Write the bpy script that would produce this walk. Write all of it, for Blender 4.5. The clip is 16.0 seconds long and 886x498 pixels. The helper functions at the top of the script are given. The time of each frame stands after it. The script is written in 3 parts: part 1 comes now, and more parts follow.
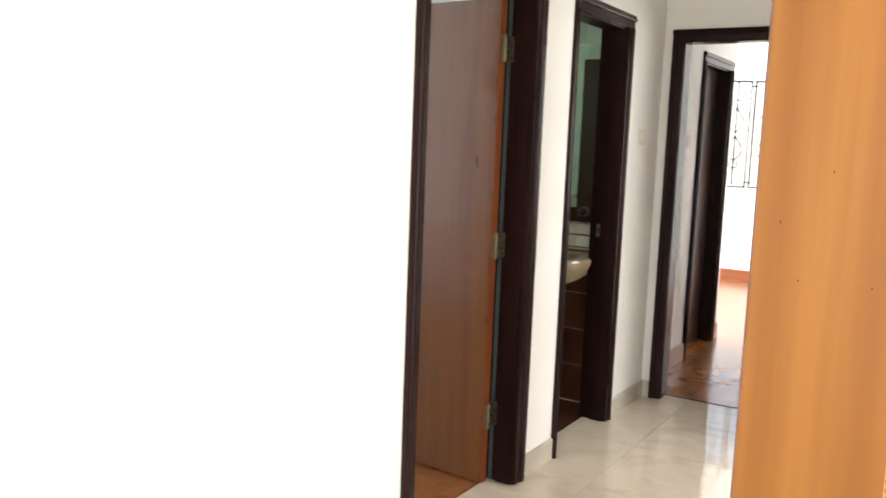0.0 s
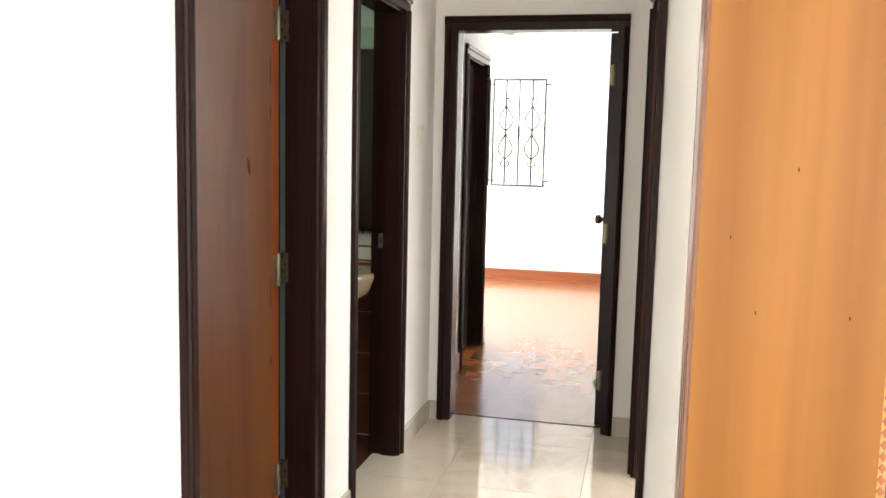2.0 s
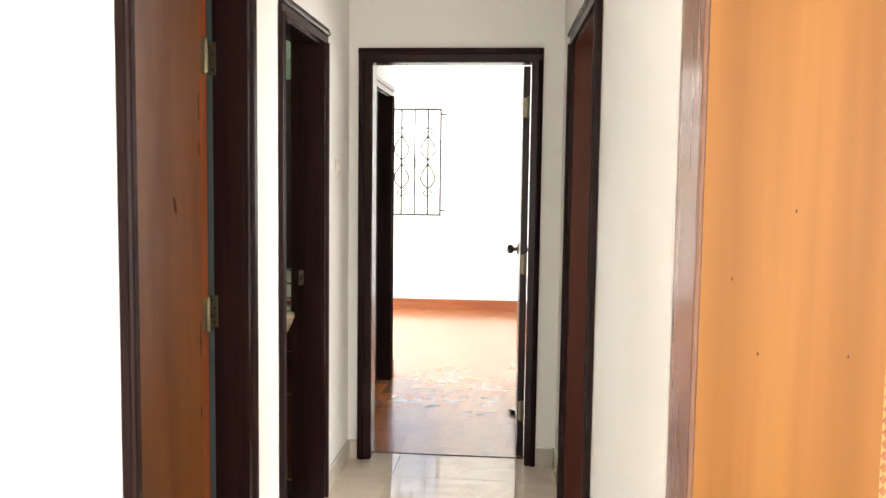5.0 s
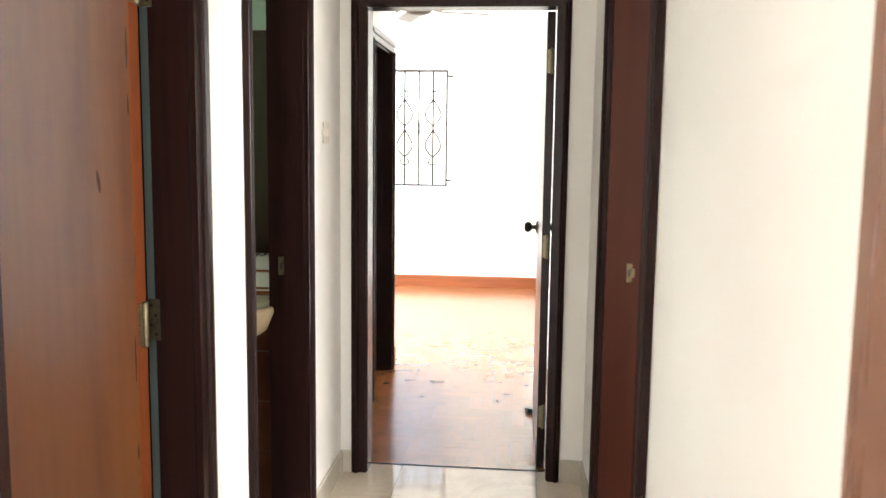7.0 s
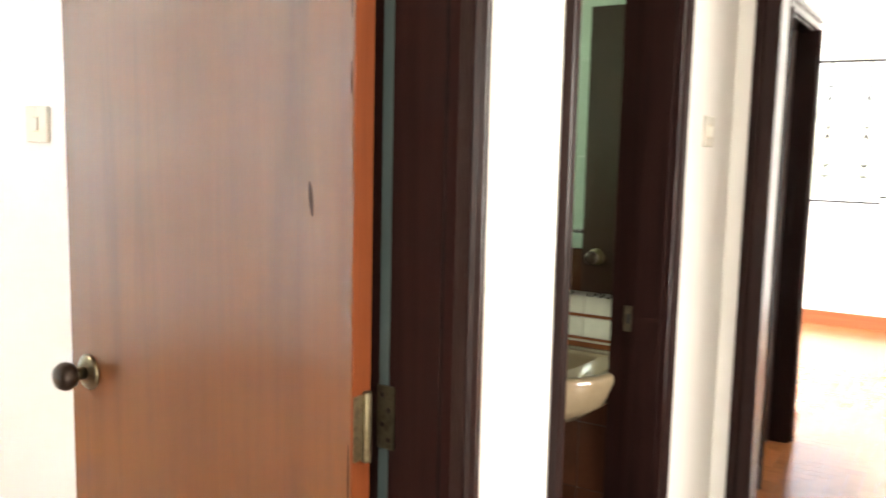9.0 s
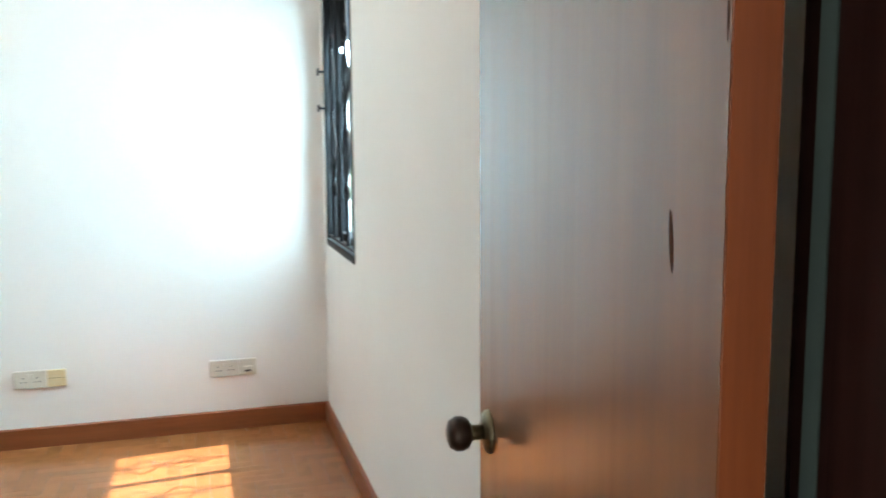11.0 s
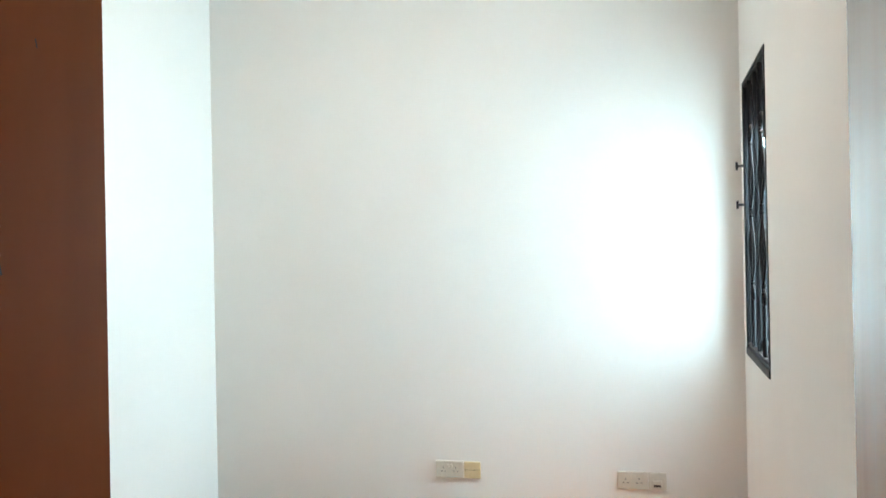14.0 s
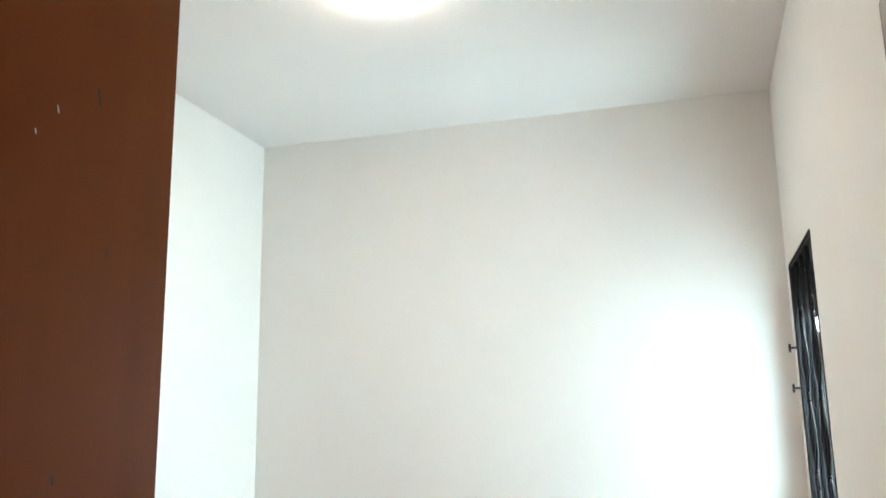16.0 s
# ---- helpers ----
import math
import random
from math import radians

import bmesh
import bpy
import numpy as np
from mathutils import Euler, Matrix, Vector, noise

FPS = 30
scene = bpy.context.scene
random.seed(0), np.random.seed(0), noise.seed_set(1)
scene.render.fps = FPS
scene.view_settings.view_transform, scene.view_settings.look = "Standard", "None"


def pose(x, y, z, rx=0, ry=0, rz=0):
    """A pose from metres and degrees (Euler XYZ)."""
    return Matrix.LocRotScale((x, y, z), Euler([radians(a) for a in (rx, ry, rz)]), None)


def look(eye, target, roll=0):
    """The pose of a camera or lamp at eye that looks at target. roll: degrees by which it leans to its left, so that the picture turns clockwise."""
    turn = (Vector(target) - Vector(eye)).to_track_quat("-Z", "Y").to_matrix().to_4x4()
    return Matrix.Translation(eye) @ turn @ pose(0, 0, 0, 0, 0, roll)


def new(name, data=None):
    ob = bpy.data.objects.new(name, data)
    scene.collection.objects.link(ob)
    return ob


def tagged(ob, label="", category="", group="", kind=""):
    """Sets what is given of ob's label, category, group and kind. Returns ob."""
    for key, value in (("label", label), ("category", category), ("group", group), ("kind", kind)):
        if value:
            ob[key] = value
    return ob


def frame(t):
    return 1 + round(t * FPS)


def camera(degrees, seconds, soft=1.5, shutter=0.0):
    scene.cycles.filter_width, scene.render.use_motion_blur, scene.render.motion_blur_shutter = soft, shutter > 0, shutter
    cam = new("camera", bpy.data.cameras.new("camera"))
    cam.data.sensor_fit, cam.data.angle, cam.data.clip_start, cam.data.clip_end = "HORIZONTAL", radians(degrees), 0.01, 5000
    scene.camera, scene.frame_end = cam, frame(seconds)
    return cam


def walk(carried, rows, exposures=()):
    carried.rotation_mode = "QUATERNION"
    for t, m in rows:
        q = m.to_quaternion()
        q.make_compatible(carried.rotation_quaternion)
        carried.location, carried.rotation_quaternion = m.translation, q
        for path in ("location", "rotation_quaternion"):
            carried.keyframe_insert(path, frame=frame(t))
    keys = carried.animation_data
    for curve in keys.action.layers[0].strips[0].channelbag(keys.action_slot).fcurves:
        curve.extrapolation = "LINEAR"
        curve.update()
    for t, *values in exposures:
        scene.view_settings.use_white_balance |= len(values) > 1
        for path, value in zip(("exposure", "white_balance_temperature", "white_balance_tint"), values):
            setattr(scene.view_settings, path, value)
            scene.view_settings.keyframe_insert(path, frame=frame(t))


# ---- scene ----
cam = camera(55.2, 16.0, shutter=0.4)
PATH = [
    (0, (1.559, 0.196, 1.451), (0.513, 1.882, 1.2), 2.2),
    (0.5, (1.417, 0.332, 1.447), (0.536, 2.111, 1.204), 2.3),
    (1, (1.231, 0.445, 1.428), (0.572, 2.318, 1.19), 1.8),
    (1.5, (1.124, 0.559, 1.457), (0.62, 2.476, 1.195), 1.7),
    (2, (1.083, 0.669, 1.436), (0.628, 2.603, 1.207), 1.3),
    (2.5, (1.036, 0.674, 1.454), (0.648, 2.627, 1.258), 1.0),
    (3, (0.98, 0.662, 1.473), (0.677, 2.631, 1.297), 0.9),
    (3.5, (0.931, 0.643, 1.45), (0.691, 2.623, 1.295), 0.8),
    (6, (0.879, 0.915, 1.468), (0.702, 2.898, 1.28), 0.7),
    (6.5, (0.869, 1.12, 1.458), (0.672, 3.098, 1.239), 1.0),
    (7, (0.806, 1.354, 1.461), (0.615, 3.33, 1.224), 0.7),
    (7.5, (0.779, 1.553, 1.466), (0.506, 3.521, 1.239), 0.1),
    (8, (0.778, 1.819, 1.467), (0.232, 3.731, 1.249), 0.9),
    (8.5, (0.742, 2.049, 1.452), (-0.069, 3.863, 1.225), 1.5),
    (9, (0.658, 2.283, 1.454), (-0.398, 3.965, 1.216), 1.3),
    (9.5, (0.614, 2.454, 1.463), (-0.745, 3.902, 1.224), 0.9),
    (11.8, (0.381, 3.036, 1.444), (-1.609, 3.105, 1.256), -0.6),
    (12, (0.379, 3.06, 1.441), (-1.614, 3.019, 1.279), -0.5),
    (12.5, (0.339, 3.076, 1.438), (-1.642, 2.834, 1.317), -0.8),
    (13, (0.345, 3.078, 1.428), (-1.615, 2.693, 1.316), -0.9),
    (13.5, (0.3, 3.075, 1.423), (-1.647, 2.621, 1.347), -1.1),
    (14, (0.256, 3.084, 1.443), (-1.685, 2.603, 1.451), -1.1),
    (14.5, (0.251, 3.067, 1.457), (-1.685, 2.577, 1.562), -1.2),
    (15, (0.243, 3.059, 1.478), (-1.682, 2.552, 1.674), -1.2),
    (15.5, (0.249, 3.059, 1.495), (-1.657, 2.529, 1.794), -1.2),
    (16, (0.259, 3.061, 1.499), (-1.619, 2.506, 1.905), -0.9),
]
walk(cam, [(t, look(eye, target, roll)) for t, eye, target, roll in PATH], exposures=[(0, 2.35, 6500, 11), (1.5, 2.45, 6500, 11), (3.5, 2.5, 6550, 11), (6, 2.7, 6600, 11), (7, 2.8, 6500, 10), (8, 2.95, 6750, 11), (9, 3.25, 6900, 11), (9.7, 3.2, 6700, 9), (11.8, 1.33, 6300, 6), (12.5, 1.42, 6350, 6), (13, 1.6, 6500, 7), (14.5, 1.7, 6800, 11), (16, 1.66, 6950, 12)])

# ---- world, sun and window light ----
world = bpy.data.worlds.new("world")
scene.world = world
world.use_nodes = True
wt = world.node_tree
sky = wt.nodes.new("ShaderNodeTexSky")
sky.sky_type, sky.sun_disc = "NISHITA", False
sky.sun_elevation, sky.sun_rotation = radians(62.0), radians(0)
wt.links.new(sky.outputs[0], wt.nodes["Background"].inputs[0])
wt.nodes["Background"].inputs[1].default_value = 0.05
sun = new("sun", bpy.data.lights.new("sun", "SUN"))
sun.data.energy, sun.data.angle, sun.data.color = 5.0, radians(0.6), (1.0, 0.93, 0.82)
sun.matrix_world = look((0, 14, 12), (0.06, 14 - 0.53, 11))


def window_light(name, eye, target, w, h, watts, colour):
    lamp = new(name, bpy.data.lights.new(name, "AREA"))
    lamp.data.shape, lamp.data.size, lamp.data.size_y = "RECTANGLE", w, h
    lamp.data.energy, lamp.data.color = watts, colour
    lamp.matrix_world = look(eye, target)
    return lamp


window_light("daylight_study", (-3.52, 3.73, 1.44), (-3.50, 2.73, 1.12), 0.62, 1.04, 19, (0.56, 0.86, 1.0))
window_light("daylight_bedroom", (-0.64, 10.36, 1.66), (-0.64, 9.0, 1.66), 1.24, 1.2, 1.1, (1.0, 0.98, 0.95))
window_light("daylight_bedroom_side", (-3.36, 8.6, 1.6), (-2.0, 8.6, 1.6), 2.5, 1.4, 70, (0.92, 0.97, 1.0))
window_light("daylight_living", (2.5, -3.56, 1.25), (2.5, 0, 1.25), 3.9, 2.3, 23, (1.0, 0.96, 0.94))
window_light("daylight_living_side", (5.06, -0.9, 1.25), (2.5, -0.9, 1.25), 2.9, 2.2, 63, (1.0, 0.96, 0.93))
# added fill from the unseen side room, brightens the corridor's far end
window_light("fill_guest_room", (3.86, 3.8, 1.6), (2.0, 3.8, 1.6), 1.3, 1.3, 22, (1.0, 0.97, 0.92))
# added greenish fill for the bathroom tiles; its source is unseen
window_light("fill_bathroom", (-1.96, 4.15, 1.85), (-1.0, 4.15, 1.6), 0.5, 0.4, 1.4, (0.86, 1.0, 0.88))


# ---- materials ----
def material(name, colours, rough=0.5, metal=0.0, scale=(8, 8, 8), fine=60.0, bump=0.1, detail=6.0, coat=0.0, pieces=0.0, rough_var=0.08, distort=0.0, spec=0.5, grain=0.1, coat_ior=1.5):
    """Colours blend along a stretched noise, with a second, finer grain, bump and a little gloss variation."""
    m = bpy.data.materials.new(name)
    m.use_nodes = True
    t = m.node_tree
    n, l = t.nodes, t.links
    p = n["Principled BSDF"]
    geo = n.new("ShaderNodeTexCoord")
    mp = n.new("ShaderNodeMapping")
    mp.inputs["Scale"].default_value = scale
    l.new(geo.outputs["Object"], mp.inputs[0])
    big = n.new("ShaderNodeTexNoise")
    big.noise_dimensions = "4D"
    big.inputs["Scale"].default_value, big.inputs["Detail"].default_value, big.inputs["Distortion"].default_value = 1.0, detail, distort
    l.new(mp.outputs[0], big.inputs["Vector"])
    ramp = n.new("ShaderNodeValToRGB")
    e = ramp.color_ramp.elements
    for i, c in enumerate(colours):
        at = 0.3 + 0.4 * i / max(1, len(colours) - 1)
        el = e[i] if i < 2 else e.new(at)
        el.position, el.color = at, (*c, 1)
    l.new(big.outputs[0], ramp.inputs[0])
    small = n.new("ShaderNodeTexNoise")
    small.inputs["Scale"].default_value, small.inputs["Detail"].default_value = fine, 4.0
    l.new(mp.outputs[0] if max(scale) > 3 * min(scale) else geo.outputs["Object"], small.inputs["Vector"])
    if max(scale) > 3 * min(scale):
        small.inputs["Scale"].default_value = 4.0
    hsv = n.new("ShaderNodeHueSaturation")
    l.new(ramp.outputs[0], hsv.inputs["Color"])
    val = n.new("ShaderNodeMapRange")
    val.inputs[3].default_value, val.inputs[4].default_value = 1 - grain, 1 + grain
    l.new(small.outputs[0], val.inputs[0])
    l.new(val.outputs[0], hsv.inputs["Value"])
    if pieces:
        info, isl = n.new("ShaderNodeObjectInfo"), n.new("ShaderNodeNewGeometry")
        add, fr = n.new("ShaderNodeMath"), n.new("ShaderNodeMath")
        fr.operation = "FRACT"
        l.new(info.outputs["Random"], add.inputs[0])
        l.new(isl.outputs["Random Per Island"], add.inputs[1])
        l.new(add.outputs[0], fr.inputs[0])
        mul = n.new("ShaderNodeMath")
        mul.operation = "MULTIPLY"
        mul.inputs[1].default_value = 40.0
        l.new(fr.outputs[0], mul.inputs[0])
        l.new(mul.outputs[0], big.inputs["W"])
        rng = n.new("ShaderNodeMapRange")
        rng.inputs[3].default_value, rng.inputs[4].default_value = 1 - pieces, 1 + pieces
        l.new(fr.outputs[0], rng.inputs[0])
        mm = n.new("ShaderNodeMath")
        mm.operation = "MULTIPLY"
        l.new(val.outputs[0], mm.inputs[0])
        l.new(rng.outputs[0], mm.inputs[1])
        l.new(mm.outputs[0], hsv.inputs["Value"])
    l.new(hsv.outputs[0], p.inputs["Base Color"])
    rr = n.new("ShaderNodeMapRange")
    rr.inputs[3].default_value, rr.inputs[4].default_value = max(0.02, rough - rough_var), rough + rough_var
    l.new(big.outputs[0], rr.inputs[0])
    l.new(rr.outputs[0], p.inputs["Roughness"])
    p.inputs["Metallic"].default_value = metal
    p.inputs["Specular IOR Level"].default_value = spec
    p.inputs["Coat Weight"].default_value, p.inputs["Coat Roughness"].default_value = coat, 0.2
    p.inputs["Coat IOR"].default_value = coat_ior
    if bump:
        b = n.new("ShaderNodeBump")
        b.inputs["Strength"].default_value, b.inputs["Distance"].default_value = bump, 0.004
        l.new(small.outputs[0], b.inputs["Height"])
        l.new(b.outputs[0], p.inputs["Normal"])
    return m


PAINT = material("white_paint", [(0.80, 0.785, 0.75), (0.84, 0.83, 0.80)], 0.85, scale=(1.2, 1.2, 1.2), fine=90, bump=0.02, spec=0.12, grain=0.012)
CEIL = material("ceiling_paint", [(0.80, 0.79, 0.77), (0.84, 0.83, 0.81)], 0.7, scale=(1, 1, 1), fine=120, bump=0.02, spec=0.15, grain=0.01)
FRAME = material("dark_mahogany", [(0.0115, 0.0052, 0.0047), (0.019, 0.0082, 0.0072), (0.015, 0.0065, 0.0058)], 0.24, spec=0.14, scale=(30, 30, 1.5), bump=0.12)
REVEAL = material("red_mahogany", [(0.030, 0.0072, 0.0038), (0.044, 0.0112, 0.0055)], 0.42, spec=0.15, scale=(26, 26, 1.2), bump=0.08)
LEAF = material("teak_veneer", [(0.104, 0.034, 0.0088), (0.141, 0.0485, 0.0128), (0.122, 0.041, 0.0108)], 0.42, spec=0.3, scale=(14, 14, 0.9), bump=0.03, distort=0.4, coat=0.9, coat_ior=1.58)
LEAF_EDGE = material("raw_teak_edge", [(0.155, 0.036, 0.009), (0.195, 0.049, 0.013)], 0.5, spec=0.2, scale=(40, 40, 2), bump=0.1)
SCUFF = material("worn_veneer", [(0.045, 0.017, 0.009), (0.065, 0.025, 0.013)], 0.8, spec=0.1, scale=(60, 60, 8), bump=0.1)
DARK_LEAF = material("dark_door_veneer", [(0.030, 0.0115, 0.007), (0.046, 0.0175, 0.010)], 0.30, scale=(16, 16, 1), bump=0.05)
WARDROBE = material("brown_laminate", [(0.215, 0.055, 0.013), (0.25, 0.067, 0.017), (0.23, 0.06, 0.015)], 0.55, spec=0.12, scale=(5, 5, 1.0), bump=0.02, grain=0.03)
ORANGE = material("cherry_veneer", [(0.155, 0.054, 0.0098), (0.265, 0.113, 0.026), (0.180, 0.068, 0.0130)], 0.36, spec=0.22, grain=0.09, scale=(5.5, 5.5, 0.2), detail=4.5, bump=0.015, distort=0.15)
BURL = material("dark_burl", [(0.06, 0.028, 0.020), (0.15, 0.075, 0.05), (0.08, 0.038, 0.027)], 0.3, scale=(14, 14, 14), detail=10, bump=0.02, distort=1.2)
CAB_SIDE = material("cabinet_side", [(0.20, 0.092, 0.056), (0.25, 0.118, 0.074)], 0.28, scale=(12, 12, 0.8), bump=0.03)
INLAY_L = material("pale_inlay", [(0.42, 0.22, 0.07), (0.48, 0.26, 0.085)], 0.3, scale=(40, 40, 40), bump=0)
INLAY_D = material("dark_inlay", [(0.22, 0.075, 0.02), (0.28, 0.10, 0.03)], 0.3, scale=(40, 40, 40), bump=0)
PARQUET = material("parquet", [(0.235, 0.082, 0.026), (0.305, 0.114, 0.038), (0.27, 0.097, 0.031)], 0.22, coat=0.25, scale=(7, 7, 7), detail=2.0, bump=0.0, pieces=0.13, grain=0.04, rough_var=0.02)
SKIRT_W = material("wood_skirting", [(0.20, 0.058, 0.020), (0.28, 0.085, 0.030)], 0.35, scale=(2, 2, 30), bump=0.06)
MARBLE = material("beige_marble", [(0.54, 0.455, 0.355), (0.68, 0.60, 0.49), (0.61, 0.53, 0.425)], 0.06, spec=0.75, scale=(2.4, 2.4, 2.4), detail=11, bump=0.0, pieces=0.05, distort=1.6, rough_var=0.03)
SKIRT_T = material("stone_skirting", [(0.46, 0.42, 0.34), (0.55, 0.51, 0.43)], 0.18, scale=(5, 5, 5), detail=10, bump=0.0, distort=1.2)
GROUT = material("grout", [(0.16, 0.13, 0.10), (0.22, 0.19, 0.15)], 0.9, scale=(30, 30, 30), bump=0.1)
IRON = material("black_iron", [(0.008, 0.008, 0.009), (0.014, 0.014, 0.016)], 0.55, metal=0.0, spec=0.08, scale=(40, 40, 40), bump=0.2)
ALU = material("grey_aluminium", [(0.016, 0.018, 0.021), (0.025, 0.028, 0.032)], 0.5, spec=0.15, scale=(20, 20, 20), bump=0.03)
WHITE_ALU = material("white_aluminium", [(0.70, 0.70, 0.69), (0.76, 0.76, 0.75)], 0.4, scale=(20, 20, 20), bump=0.03)
BRASS = material("antique_brass", [(0.12, 0.102, 0.062), (0.19, 0.162, 0.10), (0.09, 0.078, 0.052)], 0.36, metal=0.9, scale=(50, 50, 50), bump=0.05)
KNOB_M = material("dark_bronze", [(0.030, 0.020, 0.015), (0.055, 0.036, 0.025)], 0.3, metal=0.6, scale=(60, 60, 60), bump=0.03)
STEEL = material("steel", [(0.5, 0.5, 0.48), (0.6, 0.6, 0.58)], 0.28, metal=1.0, scale=(60, 60, 60), bump=0.02)
PLATE = material("white_plastic", [(0.64, 0.61, 0.53), (0.68, 0.65, 0.57)], 0.35, scale=(20, 20, 20), bump=0)
PLATE_Y = material("yellowed_plastic", [(0.66, 0.55, 0.32), (0.72, 0.61, 0.38)], 0.38, scale=(20, 20, 20), bump=0)
DARK = material("dark_slot", [(0.03, 0.028, 0.025), (0.04, 0.036, 0.03)], 0.6, scale=(20, 20, 20), bump=0)
TEAL = material("grey_green_primer", [(0.032, 0.05, 0.05), (0.048, 0.07, 0.067)], 0.6, scale=(12, 12, 3), bump=0.1)
CERAMIC = material("ivory_ceramic", [(0.24, 0.185, 0.115), (0.27, 0.21, 0.132)], 0.12, scale=(3, 3, 3), bump=0, coat=0.5)
T_GREEN = material("pale_green_tile", [(0.42, 0.52, 0.42), (0.50, 0.60, 0.49)], 0.15, scale=(4, 4, 4), bump=0, pieces=0.05)
T_WHITE = material("cream_tile", [(0.66, 0.66, 0.56), (0.72, 0.72, 0.62)], 0.15, scale=(4, 4, 4), bump=0, pieces=0.04)
T_BROWN = material("brown_tile", [(0.070, 0.026, 0.014), (0.11, 0.042, 0.022)], 0.2, scale=(8, 8, 8), bump=0, pieces=0.12)
T_STRIP = material("rust_tile", [(0.22, 0.075, 0.030), (0.27, 0.095, 0.04)], 0.22, scale=(10, 10, 10), bump=0)
RUBBER = material("green_rubber", [(0.012, 0.06, 0.04), (0.02, 0.085, 0.055)], 0.5, scale=(30, 30, 30), bump=0.05)
GROUND = material("lawn", [(0.05, 0.08, 0.03), (0.09, 0.11, 0.05)], 0.9, scale=(0.5, 0.5, 0.5), fine=8, bump=0.3)
OUTER = material("outer_render", [(0.62, 0.60, 0.55), (0.68, 0.66, 0.6)], 0.8, scale=(1, 1, 1), bump=0.2)

GLASS = bpy.data.materials.new("window_glass")
GLASS.use_nodes = True
gp = GLASS.node_tree.nodes["Principled BSDF"]
gp.inputs["Transmission Weight"].default_value, gp.inputs["Roughness"].default_value, gp.inputs["IOR"].default_value = 1.0, 0.0, 1.02
MIRROR = bpy.data.materials.new("mirror_silver")
MIRROR.use_nodes = True
mpn = MIRROR.node_tree.nodes["Principled BSDF"]
mpn.inputs["Metallic"].default_value, mpn.inputs["Roughness"].default_value, mpn.inputs["Base Color"].default_value = 1.0, 0.02, (0.82, 0.86, 0.82, 1)
OPAL = bpy.data.materials.new("opal_diffuser")
OPAL.use_nodes = True
op = OPAL.node_tree.nodes["Principled BSDF"]
op.inputs["Base Color"].default_value, op.inputs["Roughness"].default_value = (0.86, 0.85, 0.83, 1), 0.35
op.inputs["Emission Color"].default_value, op.inputs["Emission Strength"].default_value = (1.0, 0.93, 0.85, 1), 20.0


# ---- mesh helpers ----
def cube(bm, x0, x1, y0, y1, z0, z1, m=None):
    v = [bm.verts.new((x, y, z)) for z in (z0, z1) for x, y in ((x0, y0), (x1, y0), (x1, y1), (x0, y1))]
    if m is not None:
        for a in v:
            a.co = m @ a.co
    for f in ((3, 2, 1, 0), (4, 5, 6, 7), (0, 1, 5, 4), (1, 2, 6, 5), (2, 3, 7, 6), (3, 0, 4, 7)):
        bm.faces.new([v[i] for i in f])
    return bm


def boxes(*rows):
    bm = bmesh.new()
    for r in rows:
        cube(bm, *r)
    return bm


def rounded(x0, x1, y0, y1, z0, z1, r=0.004, seg=2):
    bm = boxes((x0, x1, y0, y1, z0, z1))
    bmesh.ops.bevel(bm, geom=bm.edges[:], offset=r, segments=seg, affect="EDGES", profile=0.5)
    return bm


def prism(bm, outline, fn, a, b):
    """Outline of (u, v) pairs carried from a to b; fn(u, v, s) gives the place."""
    n = len(outline)
    lo = [bm.verts.new(fn(u, v, a)) for u, v in outline]
    hi = [bm.verts.new(fn(u, v, b)) for u, v in outline]
    bm.faces.new(lo)
    bm.faces.new(hi[::-1])
    for i in range(n):
        bm.faces.new((lo[i], lo[(i + 1) % n], hi[(i + 1) % n], hi[i]))
    bmesh.ops.recalc_face_normals(bm, faces=bm.faces)
    return bm


def lathe(bm, profile, m=None, seg=24):
    rings = []
    for r, z in profile:
        ring = [bm.verts.new((r * math.cos(2 * math.pi * k / seg), r * math.sin(2 * math.pi * k / seg), z)) for k in range(seg)]
        rings.append(ring)
    for a, b in zip(rings, rings[1:]):
        for k in range(seg):
            bm.faces.new((a[k], a[(k + 1) % seg], b[(k + 1) % seg], b[k]))
    bm.faces.new(rings[0][::-1])
    bm.faces.new(rings[-1])
    if m is not None:
        for ring in rings:
            for v in ring:
                v.co = m @ v.co
    bmesh.ops.recalc_face_normals(bm, faces=bm.faces)
    return bm


def tube(bm, pts, r, seg=7):
    pts = [Vector(p) for p in pts]
    rings = []
    for i, p in enumerate(pts):
        d = (pts[min(i + 1, len(pts) - 1)] - pts[max(i - 1, 0)]).normalized()
        s = d.cross(Vector((0, 1, 0)))
        s = (s if s.length > 0.1 else d.cross(Vector((1, 0, 0)))).normalized()
        t = d.cross(s)
        rings.append([bm.verts.new(p + r * (math.cos(2 * math.pi * k / seg) * s + math.sin(2 * math.pi * k / seg) * t)) for k in range(seg)])
    for a, b in zip(rings, rings[1:]):
        for k in range(seg):
            bm.faces.new((a[k], a[(k + 1) % seg], b[(k + 1) % seg], b[k]))
    bm.faces.new(rings[0][::-1])
    bm.faces.new(rings[-1])
    bmesh.ops.recalc_face_normals(bm, faces=bm.faces)
    return bm


def mesh_of(name, bm, mat, smooth=False):
    me = bpy.data.meshes.new(name)
    bm.to_mesh(me)
    bm.free()
    me.materials.append(mat)
    if smooth:
        me.polygons.foreach_set("use_smooth", [True] * len(me.polygons))
    return me


def part(name, bm, mat, parent=None, label="", smooth=False):
    ob = new(name, mesh_of(name, bm, mat, smooth))
    ob.parent = parent
    if label:
        ob["label"] = label
    return ob


def thing(name, m, label, category, group="", kind=""):
    ob = new(name)
    ob.matrix_world = m
    ob.empty_display_size = 0.1
    return tagged(ob, label, category, group, kind)


